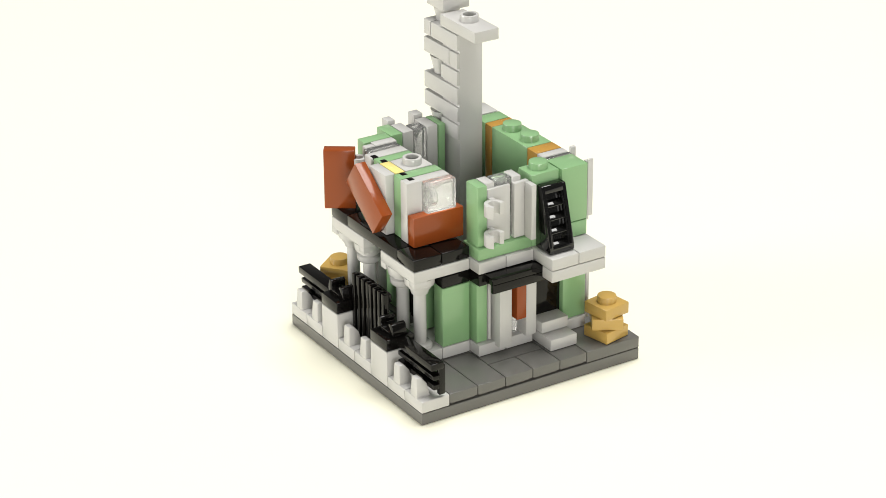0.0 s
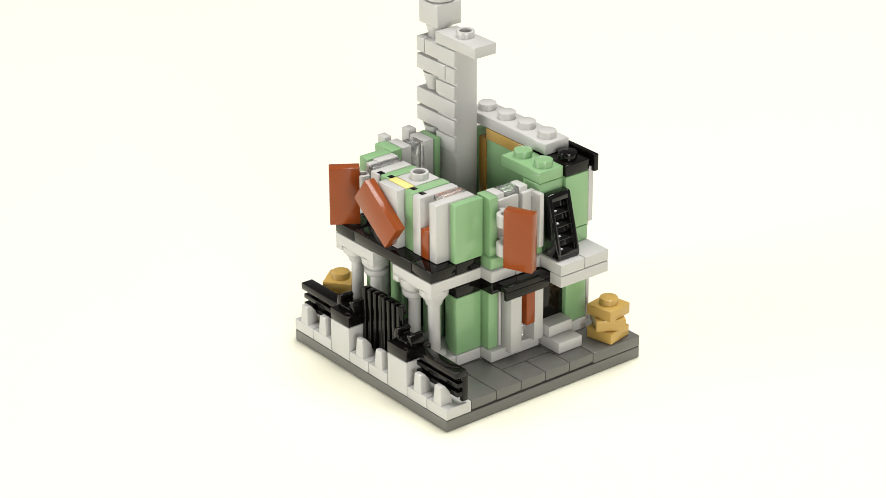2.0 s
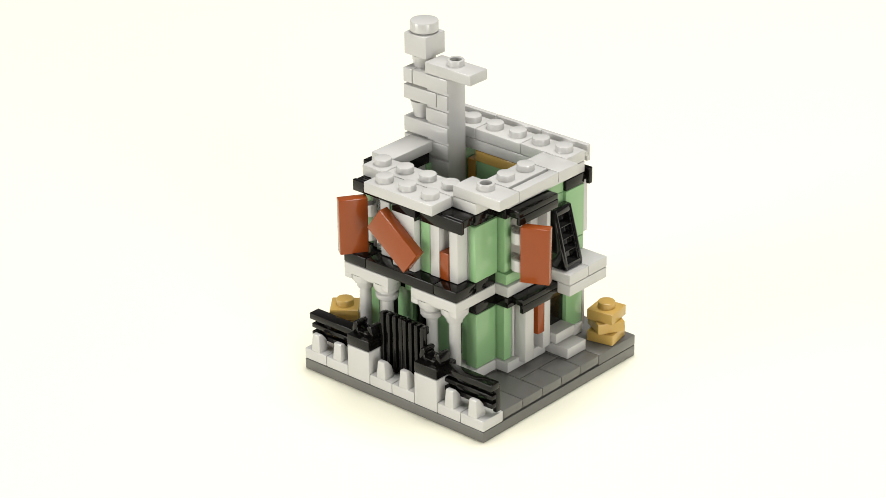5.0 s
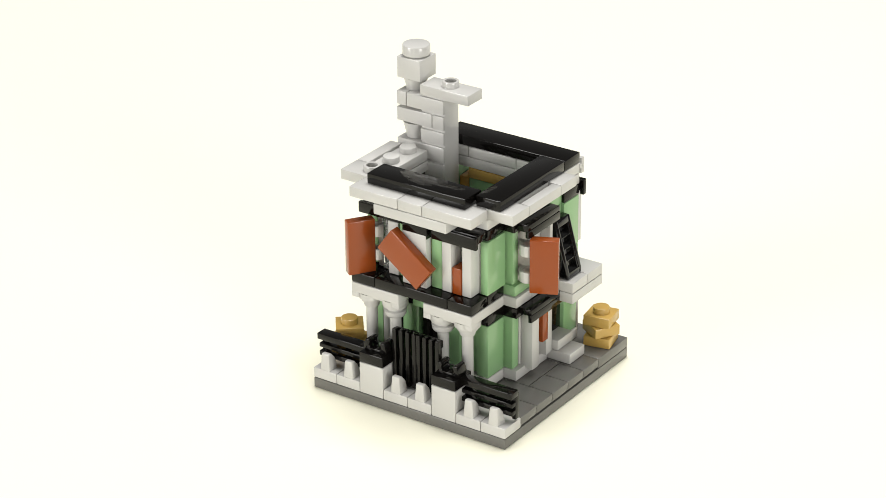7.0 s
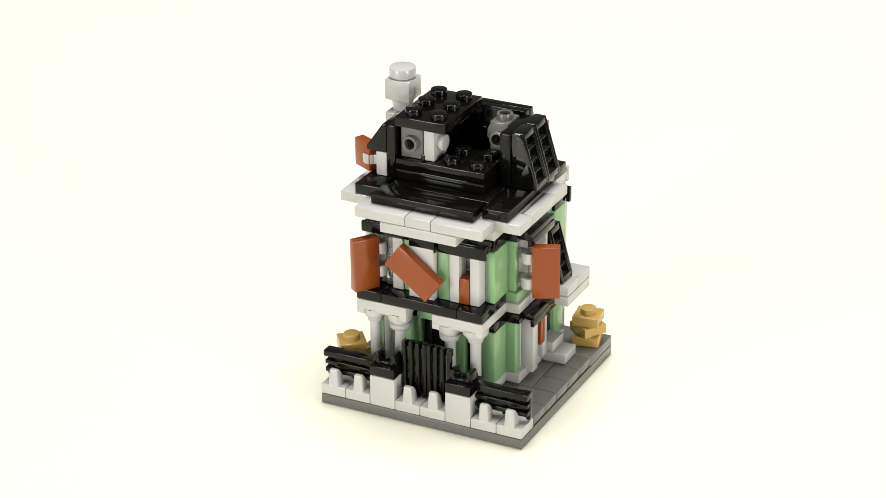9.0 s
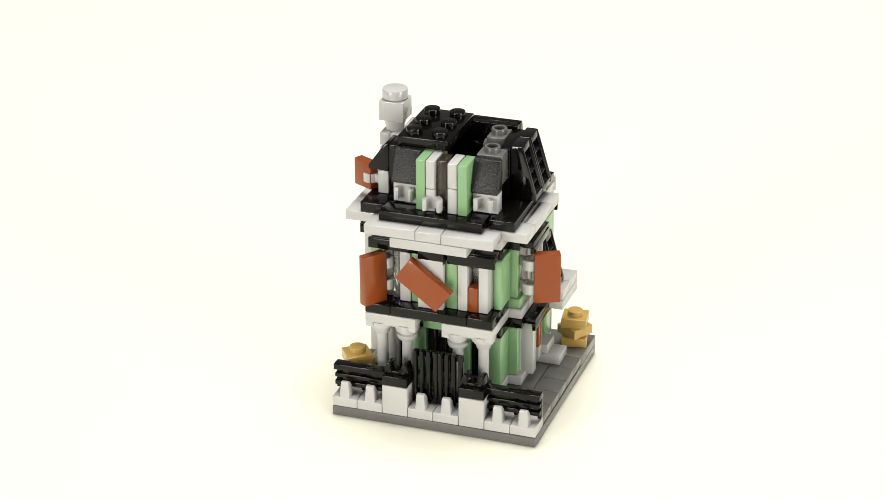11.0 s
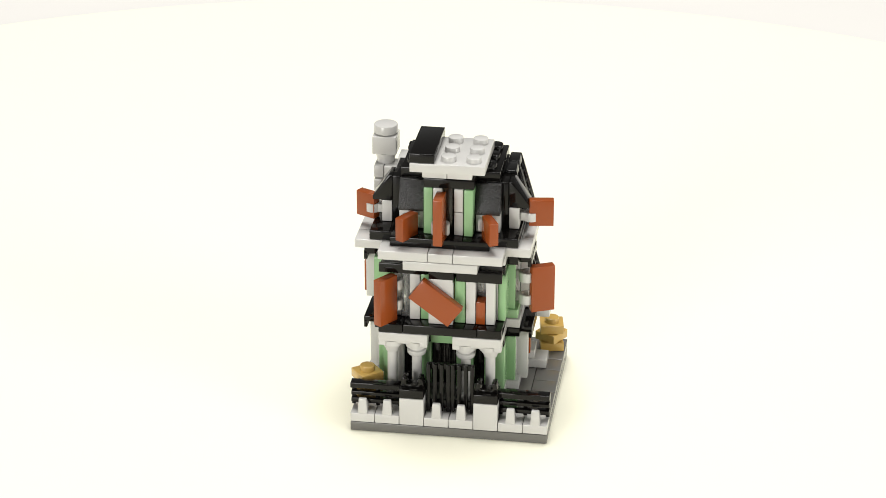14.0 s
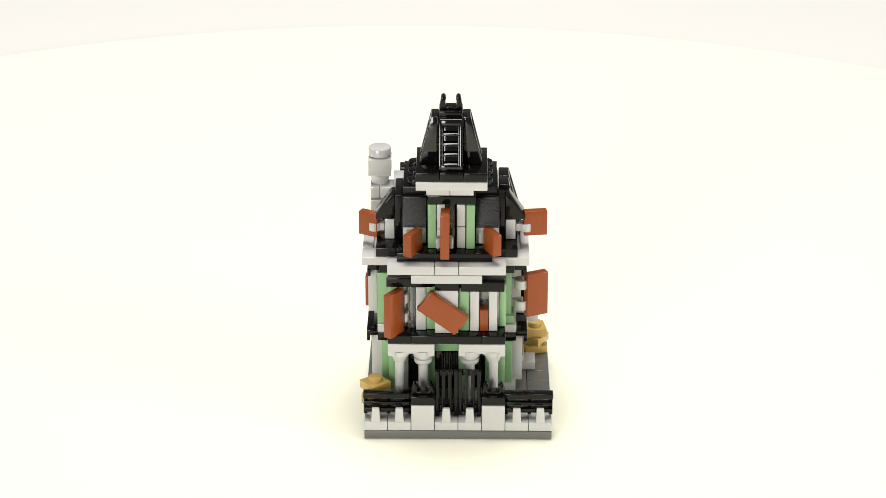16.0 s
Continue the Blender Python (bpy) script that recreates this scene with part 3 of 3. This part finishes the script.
arrive(2.88, "front_plate", "light grey plate with studs in two rows", "toy plate",
       ("plate", LIGHT, many(blk(2, 5, 1, 2, 17, 18, studs=((2.5, 1.5), (3.5, 1.5), (4.5, 1.5))), blk(2, 5, 2, 3, 17, 18, studs=((2.5, 2.5), (3.5, 2.5), (4.5, 2.5))))))
arrive(3.14, "front_plate", "light grey plate with one stud", "toy plate", ("plate", LIGHT, blk(1, 2, 2, 3, 17, 18, studs=((1.5, 2.5),))))
arrive(2.86, "rail_plate", "black plate with a rail along the front wall", "toy plate",
       ("plate", BLACK, many(blk(0.94, 2.9, 1.58, 1.76, 15.95, 17.0), blk(1.0, 2.9, 1.74, 1.92, 16.3, 17.0))))
for t, x in ((3.40, 0.5), (3.70, 2.5), (3.96, 4.5)):
    arrive(t, "rail_plate", "light grey plate with a rail at the back", "toy plate",
           ("plate", LIGHT, many(blk(x, x + 2, 6, 7, 18, 19, studs=((x + 0.5, 6.5), (x + 1.5, 6.5))), blk(x, x + 2, 7.1, 7.3, 17.8, 19.3), blk(x, x + 2, 7.0, 7.2, 18.3, 18.8))))

# cornice
arrive(4.32, "rail_plate", "black plate with a rail on the side wall", "toy plate",
       ("plate", BLACK, many(blk(0.6, 1.45, 3.05, 4.9, 16, 17), blk(0.1, 0.6, 3.0, 5, 16.25, 17), blk(0.08, 0.25, 3.0, 5, 15.6, 16.6))))
arrive(4.45, "side_plate", "light grey plate on the side wall", "toy plate", ("plate", LIGHT, blk(0.5, 1.5, 3, 5, 17, 18)))
arrive(4.65, "jumper_plate", "light grey plate with one hollow stud", "toy plate", ("plate", LIGHT, blk(5, 7, 2, 3, 18, 19, hollow=((6, 2.5),))))
arrive(4.85, "rail_plate", "light grey plate with a groove and two studs", "toy plate",
       ("plate", LIGHT, many(blk(5.5, 6.5, 3, 5, 18, 19, studs=((6, 3.5), (6, 4.5))), blk(6.62, 7, 3, 5, 18, 19), blk(6.45, 6.7, 3, 5, 18, 18.5))))
arrive(4.26, "cornice_tile", "light grey smooth cornice tile", "toy tile", ("tile", LIGHT, blk(5.5, 7, 5, 6, 18, 19)))
arrive(5.25, "cornice_tile", "light grey smooth cornice tile", "toy tile", ("tile", LIGHT, blk(4, 6, 1, 2, 18, 19)))
arrive(5.45, "jumper_plate", "light grey plate with one hollow stud", "toy plate", ("plate", LIGHT, blk(3, 4, 1, 3, 18, 19, hollow=((3.5, 2.0),))))
arrive(5.65, "cornice_tile", "light grey smooth cornice tile", "toy tile", ("tile", LIGHT, blk(1, 3, 1, 2, 18, 19)))
arrive(5.85, "jumper_plate", "light grey plate with one hollow stud", "toy plate", ("plate", LIGHT, blk(-0.1, 1.9, 2, 3, 18, 19, hollow=((0.9, 2.5),))))
arrive(6.05, "rail_plate", "light grey plate with a groove and two studs", "toy plate",
       ("plate", LIGHT, many(blk(0.5, 1.5, 3, 5, 18, 19, studs=((1, 3.5), (1, 4.5))), blk(-0.1, 0.38, 3, 5, 18, 19), blk(0.3, 0.6, 3, 5, 18, 18.5))))
for t, a in ((6.32, (1.5, 6.5, 6, 7)), (6.62, (5.5, 6.5, 2, 6)), (6.84, (1.4, 5.42, 1.5, 2.5)), (7.14, (0.5, 1.5, 2.0, 5))):
    arrive(t, "rim_tile", "glossy black smooth tile along the roof edge", "toy tile", ("tile", BLACK, blk(*a, 19, 20)))

# roof storey
arrive(7.36, "back_roof", "black rear roof wall with slopes", "toy roof",
       ("wall", BLACK, many(blk(1.3, 5.2, 5.98, 6.3, 20, 25.2))),
       ("slope", BLACK, lambda bm: prism(bm, [(6.3, 20.2), (7.0, 21.5), (7.0, 22), (6.6, 25.2), (6.3, 25.2)], "x", 1.3, 3.2)),
       ("slope", BLACK, lambda bm: prism(bm, [(6.3, 20.2), (7.0, 21.5), (7.0, 22), (6.6, 25.2), (6.3, 25.2)], "x", 3.22, 5.2)),
       ("stud_ring", BLACK, lambda bm: (stud(bm, 4.6, 5.99, 22.6, "-y", True), stud(bm, 3.6, 5.99, 22.6, "-y", True))),
       ("clip", LIGHT, blk(4.6, 5.0, 6.7, 7.1, 20, 22)),
       ("shutter", RUST, hung(4.78, 7.1, 20.8, 0.76, 5, 23.3)))


def side_stud_brick(x0, x1, y0, y1, z0, z1, faces, top=True):
    def build(bm):
        box(bm, x0, x1, y0, y1, z0, z1)
        mx, my, mz = (x0 + x1) / 2, (y0 + y1) / 2, (z0 + z1) / 2
        if top:
            stud(bm, mx, my, z1, hollow=True)
        for f in faces:
            at = {"x": (x1, my, mz), "-x": (x0, my, mz), "y": (mx, y1, mz), "-y": (mx, y0, mz)}[f]
            stud(bm, *at, f, hollow=True)
    return build


arrive(7.47, "side_stud_brick", "dark grey brick with hollow studs on its sides", "toy brick",
       ("brick", DARK, side_stud_brick(4.36, 5.08, 4.78, 5.78, 22.1, 25.1, ("-x", "-y"))))


def louvre_pieces(*a, after=None):
    """The frame of a louvred slope and its four treads, as pieces for arrive()."""
    def done(build):
        def both(bm):
            build(bm)
            if after:
                after(bm)
        return both
    return [("frame", GLOSS, done(lambda bm: grille_slope(bm, *a)))] + [("tread", GLOSS, done(louvre_tread(k, *a))) for k in range(4)]


arrive(7.86, "side_roof", "black roof side with two louvred slopes", "toy roof",
       ("wall", BLACK, blk(5.1, 5.54, 4.0, 6.0, 20, 25)),
       *louvre_pieces(5.56, 4.02, 20.02, 0.98, 5.25, 1.0, 0.44),
       *louvre_pieces(5.56, 5.02, 20.02, 0.98, 5.25, 1.0, 0.44))
six = [(x, y) for x in (0.5, 1.5) for y in (3.5, 4.5, 5.5)]
arrive(8.10, "roof_plate", "black plate with six studs", "toy plate",
       ("plate", BLACK, blk(1.5, 3.5, 3, 6, 25, 26, studs=[(1.5 + x, y) for x, y in six], mark=True)))
arrive(8.40, "side_stud_brick", "grey bricks with side studs under the roof plate", "toy brick",
       ("brick", DARK, side_stud_brick(1.62, 2.5, 3.2, 4.2, 22, 25, ("-y",), False)),
       ("plate", LIGHT, many(blk(2.52, 2.95, 3.2, 4.2, 22, 25), lambda bm: stud(bm, 2.95, 3.7, 23.5, "x"))))
arrive(8.64, "floor_plate", "black plates with studs inside the roof", "toy plate",
       ("plate", BLACK, many(blk(1.5, 4.98, 3, 4.9, 20, 21), blk(2.3, 4.98, 4.9, 5.95, 20, 21), blk(1.52, 5.48, 2.52, 4.9, 19, 20))),
       ("plate", BLACK, blk(1.5, 4.98, 3, 4.9, 21, 22, studs=((2.5, 3.5), (3.5, 3.5), (4.5, 3.5), (3.5, 4.4), (4.5, 4.4)), mark=True)))


def side_slope(s):
    """The hipped slope beside the roof; s = 1 on the door side, -1 across from it."""
    def f(x):
        return 3.5 + s * x

    def build(bm):
        prism(bm, [(f(2.35), 22.3), (f(3.15), 22.3), (f(3.15), 22.7), (f(2.5), 25), (f(2.35), 25)], "y", 3.0, 3.95)
    return build


def xspan(s, a, b):
    return (3.5 + a, 3.5 + b) if s > 0 else (3.5 - b, 3.5 - a)


def side_clip(s):
    return many(blk(*xspan(s, 2.35, 2.78), 2.98, 3.85, 20, 22.3), blk(*xspan(s, 2.78, 3.15), 3.2, 3.6, 20.7, 21.6), lambda bm: c_clip(bm, 3.5 + s * 3.2, 3.4, 20.7, 21.6, 20 if s > 0 else 160, 0.3, 0.13))


arrive(8.88, "side_roof", "black side slope above a light grey clip with a rust shutter", "toy roof",
       ("wall", BLACK, blk(1.15, 1.5, 3.0, 4.97, 20, 25)),
       ("slope", BLACK, side_slope(-1)),
       ("clip", LIGHT, side_clip(-1)),
       ("shutter", RUST, hung(0.48, 3.26, 20.0, 0.9, 153, 22.7)))


def front_slope(x):
    def build(bm):
        prism(bm, [(3.0, 22), (2.35, 22), (2.35, 22.3), (2.75, 25), (3.0, 25)], "x", x, x + 1)
    return build


def front_clip(x):
    return many(blk(x, x + 1, 2.5, 3.0, 20, 22), lambda bm: c_clip(bm, x + 0.5, 2.3, 20.5, 21.6, 270, 0.38, 0.16))


arrive(9.20, "front_roof", "rough black slope above a light grey clip plate", "toy roof",
       ("slope", ROUGHBLACK, front_slope(1.5)), ("clip", LIGHT, front_clip(1.5)))
arrive(9.70, "dormer", "sand green and light grey dormer with a smoked window", "toy dormer",
       ("jamb", GREEN, blk(2.56, 2.93, 2.0, 3.0, 20, 25)),
       ("jamb", LIGHT, blk(2.94, 3.3, 2.0, 3.0, 22.2, 25)),
       ("jamb", LIGHT, many(blk(2.94, 3.3, 2.0, 3.0, 20, 22.2), lambda bm: c_clip(bm, 3.28, 1.8, 20.4, 21.5, 270, 0.38, 0.16))),
       ("window", SMOKE, blk(3.34, 3.72, 2.15, 2.9, 20, 25)),
       ("jamb", LIGHT, blk(3.78, 4.16, 2.0, 3.0, 20, 22.5)),
       ("jamb", LIGHT, blk(3.78, 4.16, 2.0, 3.0, 22.5, 25)),
       ("jamb", GREEN, blk(4.18, 4.56, 1.95, 3.0, 20, 25)))
arrive(10.25, "front_roof", "rough black slope above a light grey clip plate", "toy roof",
       ("slope", ROUGHBLACK, front_slope(4.58)), ("clip", LIGHT, front_clip(4.58)))
arrive(10.65, "jumper_brick", "dark grey brick with one hollow stud", "toy brick", ("brick", DARK, blk(4.5, 5.48, 3.2, 3.98, 22.05, 25, hollow=((4.98, 3.65),))))
arrive(11.05, "side_roof", "black side slope above a light grey clip", "toy roof",
       ("wall", BLACK, blk(5.5, 5.84, 3.0, 3.98, 20, 25)), ("slope", BLACK, side_slope(1)), ("clip", LIGHT, side_clip(1)))
arrive(11.48, "shutter", "rust brown tile hung from a clip", "toy shutter", ("tile", RUST, hung(6.62, 3.35, 20.2, 1.0, 8, 23.0)))
arrive(11.74, "shutter", "rust brown tile hung from a front clip", "toy shutter", ("tile", RUST, hung(5.06, 2.1, 19.95, 1.0, -64, 22.4)))
arrive(12.06, "shutter", "rust brown tile hung from a front clip", "toy shutter", ("tile", RUST, hung(2.2, 2.1, 19.8, 1.0, 240, 22.3)))
arrive(12.28, "dormer_shutter", "tall rust brown tile as an open dormer shutter", "toy shutter", ("tile", RUST, hung(3.31, 1.85, 19.95, 1.0, 269, 24.9)))
arrive(12.62, "roof_plate", "black plate with six studs", "toy plate",
       ("plate", BLACK, blk(3.5, 5.5, 3, 6, 25, 26, studs=[(3.5 + x, y) for x, y in six], mark=True)))
arrive(12.76, "dormer_roof", "black plate with two studs on the dormer", "toy plate",
       ("plate", BLACK, blk(2.57, 4.6, 2, 3, 25, 26, studs=((3.08, 2.5), (4.08, 2.5)), mark=True)))

# roof top and spire
arrive(13.12, "jumper_plate", "light grey plate with one hollow stud", "toy plate", ("plate", LIGHT, blk(2.5, 3.5, 2, 4, 26, 27, hollow=((3, 3),))))
arrive(13.36, "jumper_plate", "light grey plate with one hollow stud", "toy plate", ("plate", LIGHT, blk(3.5, 4.5, 2, 4, 26, 27, hollow=((4, 3),))))
arrive(13.64, "top_plate", "light grey square plate with nine studs", "toy plate",
       ("plate", LIGHT, blk(2.07, 5.07, 1.55, 4.55, 27, 28, studs=[(2.57 + i, 2.05 + j) for i in range(3) for j in range(3)])))
for t, a in ((13.86, (2.07, 3.07, 1.55, 4.55)), (14.06, (3.07, 4.07, 1.55, 2.55)), (14.14, (3.07, 4.07, 3.55, 4.55)), (14.36, (4.07, 5.07, 1.55, 4.55))):
    arrive(t, "top_tile", "glossy black smooth tile", "toy tile", ("tile", BLACK, blk(*a, 28, 29)))
arrive(14.62, "spire_core", "black brick with a stud", "toy brick",
       ("brick", BLACK, many(blk(3.03, 4.03, 2.55, 3.55, 28.1, 31), lambda bm: stud(bm, 3.53, 3.05, 31, hollow=True))))
arrive(14.80, "spire_core", "black brick with studs on all sides", "toy brick",
       ("brick", BLACK, side_stud_brick(3.03, 4.03, 2.55, 3.55, 31, 34, ("x", "-x", "y", "-y"))))


def set_spire(turn):
    def after(bm):
        bmesh.ops.rotate(bm, cent=(0, 0, 0), matrix=Matrix.Rotation(radians(turn), 3, "Z"), verts=bm.verts[:])
        bmesh.ops.translate(bm, vec=(3.53 * U, 3.05 * U, 0), verts=bm.verts[:])
    return after


for t, turn in ((15.08, 180), (15.32, 0), (15.42, 90), (15.64, 270)):
    arrive(t, "spire_slope", "glossy black louvred slope on the spire", "toy slope",
           *louvre_pieces(0.5, -0.5, 29.0, 1.0, 5.3, 0.8, 0.32, after=set_spire(turn)))
arrive(15.88, "clip_piece", "black plate with an upright clip", "toy plate",
       ("plate", BLACK, many(blk(3.03, 4.03, 2.55, 3.55, 33.9, 34.9), lambda bm: clip_fingers(bm, 3.53, 3.05, 34.9, 0.85))))


# ---- the pieces wait on the paper beside the camera and come to the house one by one ----
def motions():
    for k, (t, root, place) in enumerate(ARRIVALS):
        wait = Vector((-0.22 - 0.05 * (k % 6), -0.52 - 0.04 * (k // 6), -0.0018))
        hover = place + Vector((0, 0, 0.16))
        walk(root, [(0, Matrix.Translation(wait)), (t - 0.1, Matrix.Translation(wait)), (t - 0.066, Matrix.Translation(hover)),
                    (t, Matrix.Translation(place)), (16.0, Matrix.Translation(place))])


motions()
